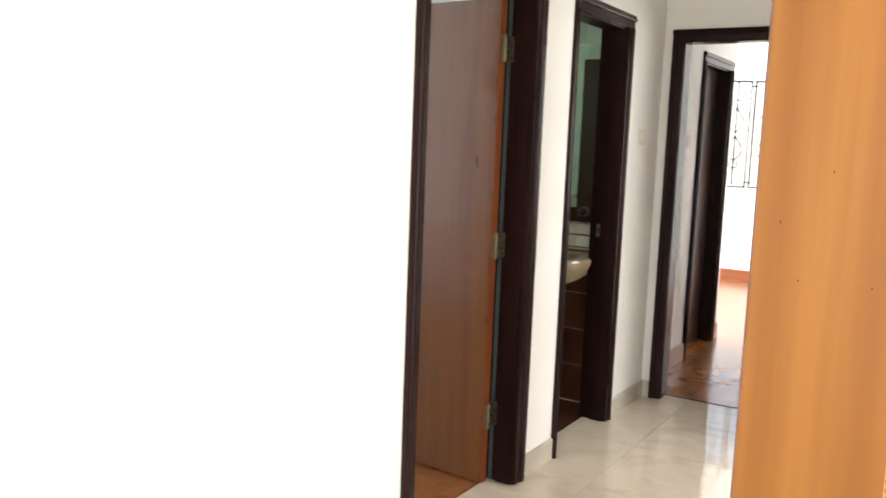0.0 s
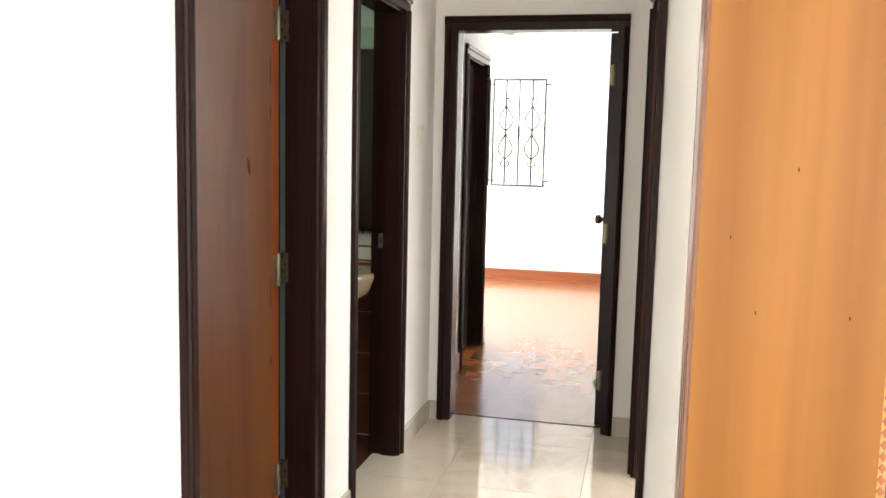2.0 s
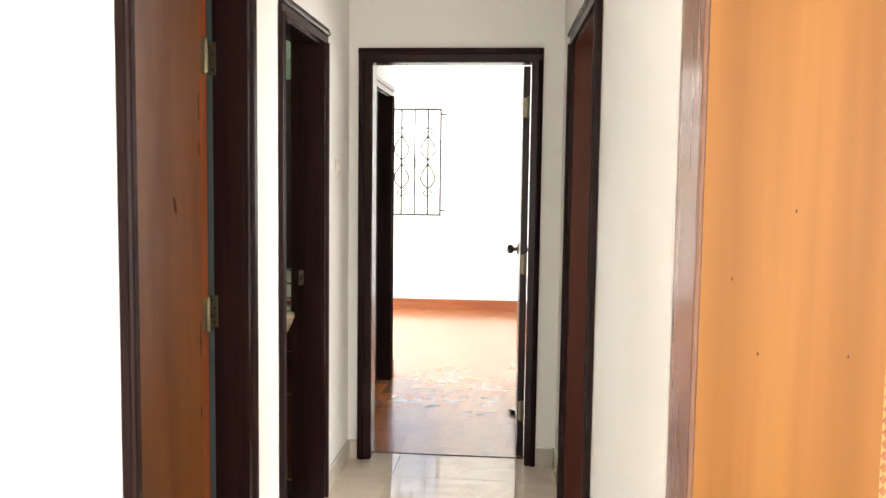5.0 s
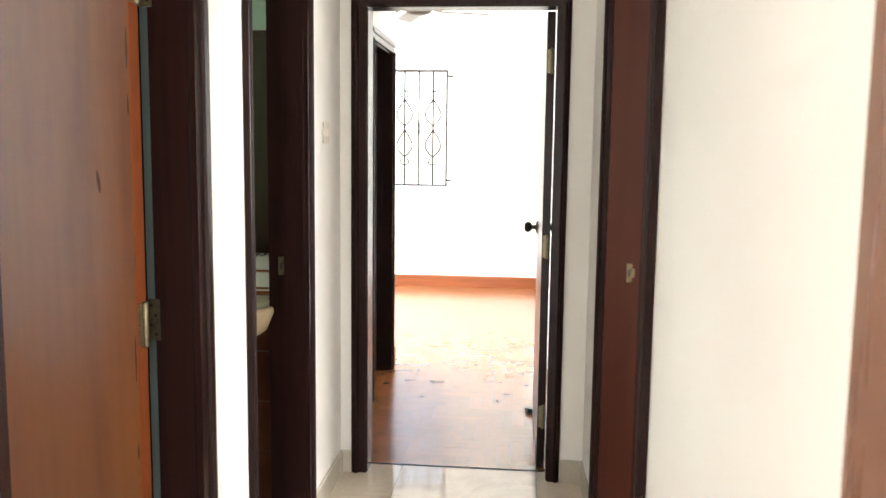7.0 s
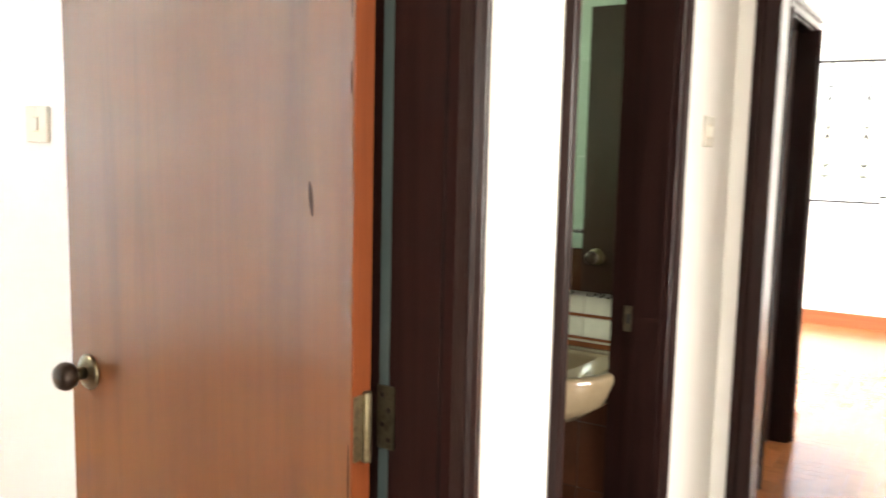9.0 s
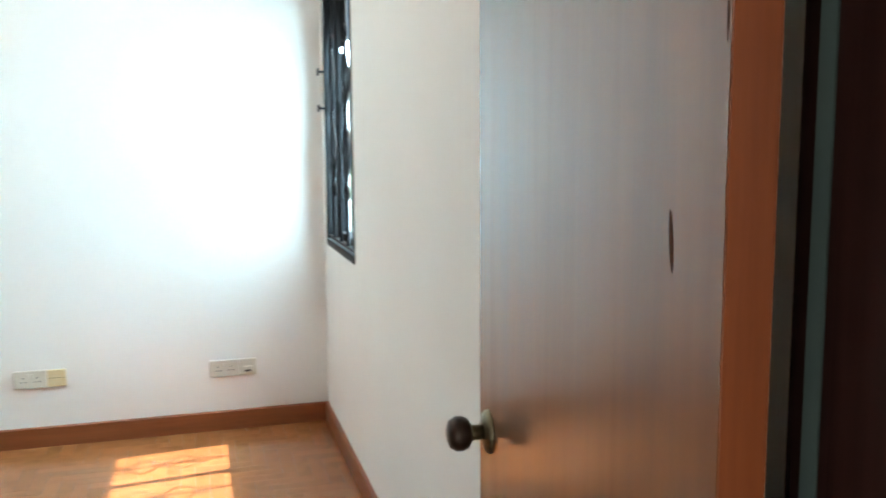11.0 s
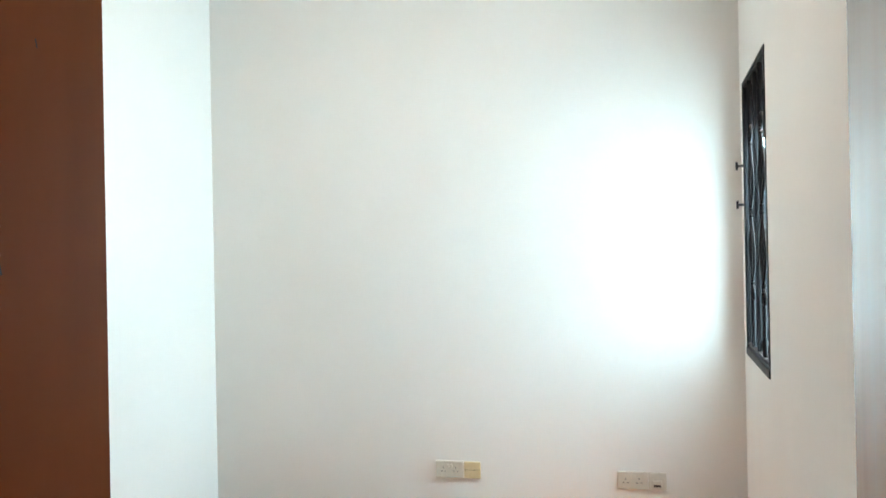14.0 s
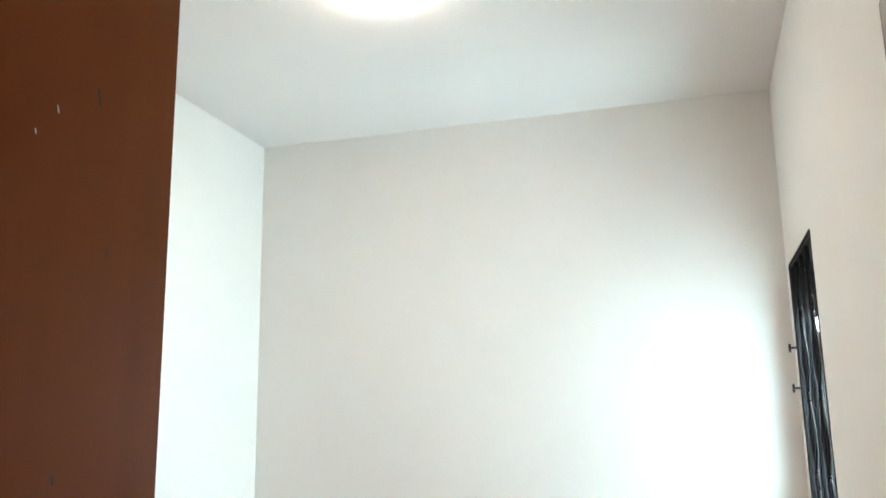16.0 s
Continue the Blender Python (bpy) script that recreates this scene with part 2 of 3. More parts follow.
def setting(name, bm, mat, label, category):
    return tagged(part(name, bm, mat), label, category, kind="structure")


# ---- plan ----
H = 3.084
DH, TOP = 2.055, 2.085
A0, A1 = 2.555, 3.338
B0, B1 = 3.762, 4.392
C0, C1 = 0.118, 0.926
D0, D1 = 3.53, 4.435
E0, E1 = 6.10, 6.76
T = 0.12
RX = 1.12
J = 0.03
XB, YL, YR = -3.947, 0.748, 3.494
YW = 10.213
WX0, WX1, WZ0, WZ1 = -3.82, -3.045, 0.985, 2.185

setting("wall_1", boxes((-T, 0, -3.5, A0 - J, 0, H), (-T, 0, A0 - J, A1 + J, TOP, H), (-T, 0, A1 + J, B0 - J, 0, H), (-T, 0, B0 - J, B1 + J, TOP, H), (-T, 0, B1 + J, 5.0, 0, H)),
        PAINT, "white painted plaster corridor wall with two doorways", "wall")
setting("wall_2", boxes((-T, C0 - J, 5.0, 5.0 + T, 0, H), (C0 - J, C1 + J, 5.0, 5.0 + T, TOP, H), (C1 + J, RX + T, 5.0, 5.0 + T, 0, H)), PAINT, "white painted wall closing the corridor round a doorway", "wall")
# this wall leans a little into the corridor: its own frame runs along it from the cabinet's corner
TAPER = 0.031
LEAN = Matrix.Translation((1.165, 2.31, 0)) @ Matrix.Rotation(math.atan(TAPER), 4, "Z")


def right_face(y):
    return 1.165 - TAPER * (y - 2.31)


bm = boxes((0, T, 0, D0 - J - 2.31, 0, H), (0, T, D0 - J - 2.31, D1 + J - 2.31, TOP, H), (0, T, D1 + J - 2.31, 2.69, 0, H))
setting("wall_3", bm, PAINT, "white painted corridor wall beside the cabinet", "wall").matrix_world = LEAN
setting("wall_4", boxes((RX + T + 0.05, 5.0, 2.31, 2.43, 0, H)), PAINT, "white painted living room wall", "wall")
setting("wall_5", boxes((5.0, 5.12, -3.5, -2.4, 0, H), (5.0, 5.12, -2.4, 0.6, 0, 0.1), (5.0, 5.12, -2.4, 0.6, 2.4, H), (5.0, 5.12, 0.6, 2.43, 0, H)), PAINT, "white living room side wall with a wide window opening", "wall")
setting("wall_6", boxes((-T, 0.5, -3.62, -3.5, 0, H), (0.5, 4.5, -3.62, -3.5, 2.45, H), (4.5, 5.12, -3.62, -3.5, 0, H)), PAINT, "white wall round a wide balcony opening", "wall")
setting("wall_7", boxes((XB - T, XB, YL - T, YR + T, 0, H)), PAINT, "white painted back wall of the empty room", "wall")
setting("wall_8", boxes((XB, -T, YL - T, YL, 0, H)), PAINT, "bright white side wall of the empty room", "wall")
setting("wall_9", boxes((XB, WX0, YR, YR + T, 0, H), (WX0, WX1, YR, YR + T, 0, WZ0), (WX0, WX1, YR, YR + T, WZ1, H), (WX1, -T, YR, YR + T, 0, H)), PAINT, "white painted wall with a barred window", "wall")
setting("wall_10", boxes((-2.0, -T, 4.65, 4.75, 0, 2.5)), PAINT, "bathroom wall behind the basin", "wall")
# the high opening is added only to let the bathroom fill lamp in
setting("wall_11", boxes((-2.0, -1.9, YR + T, 3.9, 0, 2.5), (-2.0, -1.9, 4.4, 4.65, 0, 2.5), (-2.0, -1.9, 3.9, 4.4, 0, 1.65), (-2.0, -1.9, 3.9, 4.4, 2.05, 2.5)), PAINT, "unseen bathroom end wall with an opening added for a fill lamp", "wall")
setting("wall_12", boxes((0.965, 0.965 + T, 5.12, YW, 0, H)), PAINT, "white painted bedroom wall behind the door", "wall")
setting("wall_13", boxes((-3.3, -1.26, YW, YW + T, 0, H), (-1.26, -0.01, YW, YW + T, 0, 1.05), (-1.26, -0.01, YW, YW + T, 2.27, H), (-0.01, 1.085, YW, YW + T, 0, H)), PAINT, "white painted bedroom window wall", "wall")
setting("wall_14", boxes((-3.42, -3.3, 6.83, 7.3, 0, H), (-3.42, -3.3, 7.3, 9.9, 0, 0.9), (-3.42, -3.3, 7.3, 9.9, 2.3, H), (-3.42, -3.3, 9.9, YW + T, 0, H)), PAINT, "white bedroom side wall with a wide window opening", "wall")
setting("wall_15", boxes((-0.185, -0.065, 5.12, E0 - J, 0, H), (-0.185, -0.065, E0 - J, E1 + J, TOP, H), (-0.185, -0.065, E1 + J, 6.95, 0, H)), PAINT, "white wall of the short bedroom passage", "wall")
setting("wall_16", boxes((-3.3, -0.185, 6.83, 6.95, 0, H)), PAINT, "white bedroom wall beside the passage", "wall")
# unseen wall; its opening is added for the side room's fill lamp
setting("wall_17", boxes((3.8, 3.92, 2.43, 3.15, 0, H), (3.8, 3.92, 3.15, 4.45, 0, 0.95), (3.8, 3.92, 3.15, 4.45, 2.25, H), (3.8, 3.92, 4.45, 5.12, 0, H)), PAINT, "unseen guest room wall with an opening added for a fill lamp", "wall")
setting("wall_18", boxes((RX + T, 3.8, 5.0, 5.12, 0, H)), PAINT, "white guest room far wall", "wall")
setting("ceiling", boxes((XB - T, -T, YL - T, YR + T, H, H + 0.15), (-T, 5.12, -3.62, 5.12, H, H + 0.15), (-2.0, -T, YR + T, 5.12, H, H + 0.15), (-0.185, 1.085, 5.12, 6.83, H, H + 0.15), (-3.42, 1.085, 6.83, YW + T, H, H + 0.15)), CEIL, "plain white painted ceiling", "ceiling")
setting("ceiling_bathroom", boxes((-1.9, -T, YR + T, 4.65, 2.22, 2.26)), CEIL, "low white bathroom ceiling", "ceiling")
# the eave is an unseen, added slab that blocks sun from the bedroom floor
setting("eave", boxes((-3.6, 1.3, YW + T, YW + T + 1.3, 2.86, 3.0)), OUTER, "unseen slab added to keep sun out of the bedroom window", "eave")
setting("ground", boxes((-300, 300, -300, 300, -0.6, -0.5)), GROUND, "lawn round the building", "ground")

# floors: beds under the pieces
FLOOR_HALL = setting("floor_hall", boxes((-T, 5.0, -3.5, 2.31, -0.2, -0.012), (-T, RX + T, 2.31, 5.108, -0.2, -0.012)), GROUT, "polished beige marble tiles with thin dark joints", "floor")
FLOOR_BED = setting("floor_bedroom", boxes((-3.3, 0.965, 5.108, YW, -0.2, -0.0012)), GROUT, "orange-brown parquet laid in short herringbone blocks", "floor")
FLOOR_STUDY = setting("floor_study", boxes((XB, -T, YL, YR, -0.2, -0.0012)), GROUT, "orange-brown wooden parquet blocks, glossy", "floor")
FLOOR_GUEST = setting("floor_guest_room", boxes((RX + T, 3.8, 2.43, 5.0, -0.2, 0.0)), PARQUET, "orange wooden floor of the side room", "floor")
FLOOR_BATH = setting("floor_bathroom", boxes((-1.9, -T, YR + T, 4.65, -0.2, -0.004)), T_BROWN, "dark brown bathroom floor tiles", "floor")
setting("threshold", boxes((C0 - J, C1 + J, 5.098, 5.108, -0.012, 0.003)), FRAME, "thin dark strip between marble and parquet", "trim")


# ---- door frames ----
CASING = [(0, 0), (0, 0.014), (0.034, 0.014), (0.037, 0.021), (0.044, 0.026), (0.052, 0.024), (0.055, 0.018), (0.060, 0.020), (0.066, 0.018), (0.066, 0)]


def door_frame(name, m, w, depth, rebate_far, label, jamb_mat=None, st=0.012, near_casing=1.0, far_casing=1.0):
    """Local x runs along the opening, y into the wall from the near face, z up; rebate_far: the stop stands on the near side."""
    root = thing(name, m, label, "door frame", kind="structure")
    stop0, stop1 = (0.035, depth - 0.045) if rebate_far else (0.045, depth - 0.035)
    jm = jamb_mat or FRAME
    for side, x0, x1 in (("jamb", -J, 0.0), ("jamb", w, w + J)):
        bm = boxes((x0, x1, -0.002, depth + 0.002, 0, DH + J))
        part(side, bm, jm, root)
        sx = (0.0, st) if x0 < 0 else (w - st, w)
        part("stop", boxes((*sx, stop0 - 0.035 if rebate_far else stop0, stop1 if rebate_far else stop1 + 0.035, 0, DH - st)), jm, root)
    part("head", boxes((0, w, -0.002, depth + 0.002, DH, DH + J)), jm, root)
    part("stop", boxes((0, w, stop0 - 0.035 if rebate_far else stop0, stop1 if rebate_far else stop1 + 0.035, DH - st, DH)), jm, root)
    for sign, base in ((-1, 0.0), (1, depth)):
        for edge, way in ((0.0, -near_casing), (w, far_casing)):
            bm = bmesh.new()
            prism(bm, CASING, lambda u, v, s: (edge + way * u, base + sign * (v + 0.002), s), 0, DH + 0.004)
            part("casing", bm, FRAME, root)
        bm = bmesh.new()
        prism(bm, CASING, lambda u, v, s: (s, base + sign * (v + 0.003), DH + u), -0.001 - 0.066 * near_casing, w + 0.001 + 0.066 * far_casing)
        part("casing", bm, FRAME, root, "moulded head casing")
    return root


def side_left(y):
    """Frame space of an opening in a wall whose near face looks to +x, its run to +y."""
    return Matrix.Translation((0, y, 0)) @ Matrix(((0, -1, 0, 0), (1, 0, 0, 0), (0, 0, 1, 0), (0, 0, 0, 1)))


door_frame("door_frame_1", side_left(A0), A1 - A0, T, True, "dark mahogany moulded door frame round an open doorway", far_casing=1.3)
door_frame("door_frame_2", side_left(B0), B1 - B0, T, True, "dark mahogany moulded bathroom door frame", near_casing=0.55)
door_frame("door_frame_3", pose(C0, 5.0, 0), C1 - C0, T, True, "dark mahogany moulded bedroom door frame", st=0.004, far_casing=0.82)
door_frame("door_frame_4", LEAN @ Matrix.Translation((0, D0 - 2.31, 0)) @ Matrix(((0, 1, 0, 0), (1, 0, 0, 0), (0, 0, 1, 0), (0, 0, 0, 1))), D1 - D0, T, True, "dark red-brown door frame of the side room", REVEAL)
door_frame("door_frame_5", Matrix.Translation((-0.065, 0, 0)) @ side_left(E0), E1 - E0, T, True, "dark mahogany door frame in the bedroom passage")


# ---- door leaves ----
def knob_set(parent, x, y, z, way, mat=BRASS):
    """A round knob on a rose; way is the sign of local y that it stands out to."""
    turn = Matrix.Translation((x, y, z)) @ Matrix.Rotation(radians(-90 * way), 4, "X")
    rose = part("rose", lathe(bmesh.new(), [(0.036, 0.0), (0.036, 0.003), (0.031, 0.008), (0.018, 0.011)], turn, 28), mat, parent, "antique brass rose", True)
    part("neck", lathe(bmesh.new(), [(0.013, 0.010), (0.012, 0.026), (0.016, 0.032)], turn, 20), mat, rose, "", True)
    part("knob", lathe(bmesh.new(), [(0.014, 0.030), (0.024, 0.036), (0.0285, 0.046), (0.028, 0.056), (0.022, 0.066), (0.010, 0.070)], turn, 28), KNOB_M, rose, "dark bronze ball knob", True)


def hinge(parent, x, y, z, to_leaf):
    """Butt hinge with a plate on the frame, one on the leaf's edge and a round knuckle between them."""
    h = 0.102
    root = part("hinge", lathe(bmesh.new(), [(0.0065, z - h / 2 - 0.004), (0.0075, z - h / 2), (0.0075, z + h / 2), (0.0065, z + h / 2 + 0.004)], Matrix.Translation((x, y, 0)), 14), BRASS, parent, "worn brass butt hinge", True)
    return root


def leaf(name, m, w, mat, edge_mat, label, knob_way=(1, -1), thick=0.04, mirror=False, height=2.03, knob_z=1.02):
    """Local x from the hinge to the free edge, y through the thickness, z up."""
    root = thing(name, m, label, "door", kind="structure")
    body = part("panel", boxes((0.003, w - 0.003, 0, thick, 0.008, height)), mat, root)
    part("edge_strip", boxes((0, 0.003, 0.0005, thick - 0.0005, 0.008, height)), edge_mat, root, "raw orange wood edge")
    part("edge_strip", boxes((w - 0.003, w, 0.0005, thick - 0.0005, 0.008, height)), edge_mat, root)
    for way in knob_way:
        knob_set(root, w - 0.065, thick if way > 0 else 0.0, knob_z, way)
    return root


# the open teak door of the empty room: hinged on the far jamb, swung a little past square
LEAF_A = leaf("door_1", pose(-0.100, 3.292, 0, 0, 0, 180 - 5.2), 0.792, LEAF, LEAF_EDGE, "teak-veneered flush door standing open, scuffed by the hinge side", (1, -1), knob_z=0.989)
for z in (0.30, 1.03, 1.835):
    hg = hinge(LEAF_A, -0.004, 0.012, z, 1)
    part("hinge_plate", boxes((-0.0015, 0.0, 0.012, 0.038, z - 0.051, z + 0.051)), BRASS, hg, "screwed brass leaf plate")
part("scuff", lathe(bmesh.new(), [(0.0105, 0.0), (0.004, 0.0005)], Matrix.Translation((0.09, 0.04, 1.372)) @ Matrix.Rotation(radians(-90), 4, "X") @ Matrix.Rotation(0.12, 4, "Z") @ Matrix.Diagonal((0.45, 2.6, 1, 1)), 18), SCUFF, LEAF_A, "dark scuff mark")
for z, h in ((1.68, 0.10), (1.55, 0.05), (0.95, 0.12), (0.72, 0.04)):
    part("scuff", lathe(bmesh.new(), [(0.003, 0.0), (0.001, 0.0004)], Matrix.Translation((0.008, 0.04, z)) @ Matrix.Rotation(radians(-90), 4, "X") @ Matrix.Diagonal((0.7, h / 0.006, 1, 1)), 12), SCUFF, LEAF_A)
# fixed plates on the jamb, and the grey-green primed rebate behind them
PL = thing("hinge_leaf_plates", pose(-0.083, A1 - 0.0022, 0), "worn brass hinge plates screwed to the dark door jamb", "hinge plate")
for z in (0.30, 1.03, 1.835):
    pl = part("plate", boxes((-0.034, -0.002, -0.0032, -0.0003, z - 0.051, z + 0.051)), BRASS, PL)
    for k in (-0.036, -0.012, 0.012, 0.036):
        part("screw", lathe(bmesh.new(), [(0.0042, 0.0), (0.0042, 0.0008), (0.002, 0.0012)], Matrix.Translation((-0.018 + 0.006 * (1 if k in (-0.036, 0.012) else -1), -0.0032, z + k)) @ Matrix.Rotation(radians(90), 4, "X"), 10), KNOB_M, pl)
setting("trim_rebate", boxes((-T + 0.004, -0.098, A1 - 0.0022, A1 - 0.0003, 0, DH - 0.002)), TEAL, "grey-green primed strip in the door rebate", "trim")

# bathroom door, opened inwards along the near side
LEAF_B = leaf("door_2", pose(-T, B0 - 0.045, 0, 0, 0, 181.5), 0.595, DARK_LEAF, DARK_LEAF, "dark brown bathroom door swung fully open", (1, -1), knob_z=1.02)
LEAF_C = leaf("door_3", pose(0.919, 5.127, 0, 0, 0, 90.8), 0.79, DARK_LEAF, FRAME, "dark mahogany bedroom door standing open against the wall", (1, -1), knob_z=1.05, height=2.05, thick=0.036)
for z in (0.25, 1.03, 1.84):
    hg = hinge(LEAF_C, -0.003, 0.012, z, 1)
    part("hinge_plate", boxes((-0.002, 0.0, 0.006, 0.032, z - 0.05, z + 0.05)), BRASS, hg, "dull brass hinge plate")
LEAF_E = leaf("door_4", pose(-0.065 - 0.085, E0 + 0.003, 0, 0, 0, 90), E1 - E0 - 0.006, DARK_LEAF, DARK_LEAF, "dark brown closed door in the bedroom passage", (), height=DH - 0.004)


def strike(m, label):
    root = thing("strike_plate", m, label, "strike plate")
    part("plate", boxes((-0.012, 0.012, -0.0016, -0.0002, -0.034, 0.034)), BRASS, root)
    part("latch_hole", boxes((-0.005, 0.005, -0.0022, -0.0016, -0.013, 0.013)), DARK, root)
    part("lip", boxes((0.012, 0.020, -0.004, -0.0002, -0.016, 0.016)), BRASS, root)
    return root


strike(pose(-0.088, B1, 1.02), "small steel strike plate on the dark bathroom jamb")
strike(LEAN @ pose(0.085, D1 - 2.31, 1.02), "small brass strike plate on the red-brown jamb")


# ---- skirting ----
def skirting(name, rows, mat, label, h, t=0.012):
    bm = bmesh.new()
    for x0, y0, x1, y1, nx, ny in rows:
        d = Vector((x1 - x0, y1 - y0, 0))
        n = Vector((nx, ny, 0))
        prism(bm, [(0, 0), (t, 0), (t, h - 0.006), (t - 0.005, h), (0, h)], lambda u, v, s: Vector((x0, y0, 0)) + n * u + Vector((0, 0, v)) + d * s, 0, 1)
    return setting(name, bm, mat, label, "skirting")


CW = 0.068
skirting("baseboard_1", [(0, -3.5, 0, A0 - CW, 1, 0), (0, A1 + 0.088, 0, B0 - 0.038, 1, 0), (0, B1 + CW, 0, 5.0, 1, 0), (0.012, 5.0, C0 - CW, 5.0, 0, -1),
         (C1 + 0.056, 5.0, right_face(5.0) - 0.012, 5.0, 0, -1), (right_face(D1 + CW), D1 + CW, right_face(5.0), 5.0, -1, 0), (right_face(2.32), 2.32, right_face(D0 - CW), D0 - CW, -1, 0)], SKIRT_T, "low beige polished stone skirting", 0.098)
skirting("baseboard_2", [(XB, YL, XB, YR, 1, 0), (XB + 0.016, YL, -1.04, YL, 0, 1), (XB + 0.016, YR, -T, YR, 0, -1)], SKIRT_W, "varnished brown wooden skirting board", 0.1, 0.016)
skirting("baseboard_3", [(-3.3, YW, 0.965, YW, 0, -1), (0.965, 5.2, 0.965, YW - 0.016, -1, 0), (-0.065, 5.14, -0.065, E0 - CW, 1, 0), (-0.065, E1 + CW, -0.065, 6.95, 1, 0), (-3.3, 6.95, -0.065, 6.95, 0, 1)],
         SKIRT_W, "orange-brown varnished wooden skirting board", 0.118, 0.016)
skirting("baseboard_4", [(RX + T, 5.0, 3.8, 5.0, 0, -1), (3.8, 2.43, 3.8, 5.0, -1, 0)], SKIRT_W, "orange wooden skirting of the side room", 0.1, 0.016)


# ---- cabinet at the corridor's mouth ----
CAB = thing("tall_cabinet", pose(1.166, 2.087, 0), "tall glossy cherry cabinet with checkered inlay and dark burl panel", "cabinet")
part("body", boxes((0.002, 1.30, 0.018, 0.223, 0.06, 2.62)), CAB_SIDE, CAB, "pinkish lacquered side")
part("corner_bead", rounded(-0.002, 0.012, 0.004, 0.020, 0.06, 2.62, 0.005), CAB_SIDE, CAB)
part("front_panel", boxes((0.006, 0.298, 0.0, 0.018, 0.06, 2.62)), ORANGE, CAB, "honey-orange cherry veneer panel")
part("burl_panel", boxes((0.311, 1.30, 0.001, 0.018, 0.06, 2.62)), BURL, CAB, "dark burl wood panel")
part("plinth", boxes((0.01, 1.29, 0.03, 0.22, 0.0, 0.06)), BURL, CAB)
part("inlay_bed", boxes((0.298, 0.311, 0.002, 0.018, 0.06, 2.62)), INLAY_L, CAB, "pale inlay strip")
lozenge = bmesh.new()
prism(lozenge, [(-0.0062, 0), (0, -0.009), (0.0062, 0), (0, 0.009)], lambda u, v, s: (u, s, v), 0.0008, 0.003)
lozenge = mesh_of("lozenge", lozenge, INLAY_D)
for i in range(132):
    ob = new("inlay_lozenge", lozenge)
    ob.parent, ob.location = CAB, (0.3045, 0.0, 0.07 + 0.0192 * i)
for i, (x, z) in enumerate(((0.055, 1.31), (0.24, 1.19), (0.10, 1.19), (0.15, 1.42))):
    part("wood_knot", lathe(bmesh.new(), [(0.0021, 0.0), (0.001, 0.0005)], Matrix.Translation((x, 0.0, z)) @ Matrix.Rotation(radians(90), 4, "X") @ Matrix.Diagonal((0.6, 1.6, 1, 1)), 10), SCUFF, CAB, "small dark knot")

# ---- wardrobe in the empty room ----
WD = thing("wardrobe", pose(-T, YL, 0), "full-height brown laminate built-in wardrobe with chipped end panel", "wardrobe")
dw, lw = 0.915, 2.16 - YL
part("end_panel", boxes((-dw, -0.002, lw - 0.02, lw, 0.0, 2.9)), WARDROBE, WD, "flat brown laminate end panel, chipped")
part("carcass", boxes((-dw + 0.022, -0.004, 0.004, lw - 0.02, 0.08, 2.9)), WARDROBE, WD)
part("plinth", boxes((-dw + 0.05, -0.004, 0.004, lw - 0.02, 0.0, 0.08)), DARK_LEAF, WD)
for i in range(3):
    d = part("door", boxes((-dw, -dw + 0.02, 0.008 + i * 0.462, 0.462 + i * 0.462, 0.09, 2.89)), WARDROBE, WD)
    part("handle", boxes((-dw - 0.022, -dw, 0.40 + i * 0.462, 0.412 + i * 0.462, 1.0, 1.14)), STEEL, d)
for x, z, h, w, mt in ((-0.71, 2.03, 0.030, 0.003, DARK), (-0.621, 1.977, 0.012, 0.003, PLATE), (-0.58, 1.928, 0.008, 0.0025, PLATE), (-0.667, 1.43, 0.016, 0.004, DARK), (-0.75, 1.78, 0.014, 0.002, DARK), (-0.44, 1.88, 0.02, 0.002, DARK)):
    part("chip", cube(bmesh.new(), -w / 2, w / 2, 0, 0.0006, -h / 2, h / 2, Matrix.Translation((x, lw, z)) @ Matrix.Rotation(0.25, 4, "Y")), mt, WD, "chipped laminate")


# ---- window grilles and windows ----
def s_curve(x, z0, z1, way, bulge=0.075, low=0.42):
    pts = []
    for k in range(13):
        s = k / 12
        b = math.sin(math.pi * s ** (math.log(0.5) / math.log(low))) ** 1.3
        pts.append((x + way * (0.006 + bulge * b), 0, z0 + (z1 - z0) * s))
    return pts


def scroll(x, z, way, up):
    return [(x + way * (0.016 + 0.030 * math.sin(a)), 0, z + up * (0.030 - 0.030 * math.cos(a))) for a in [k * math.pi * 1.25 / 8 for k in range(9)]]


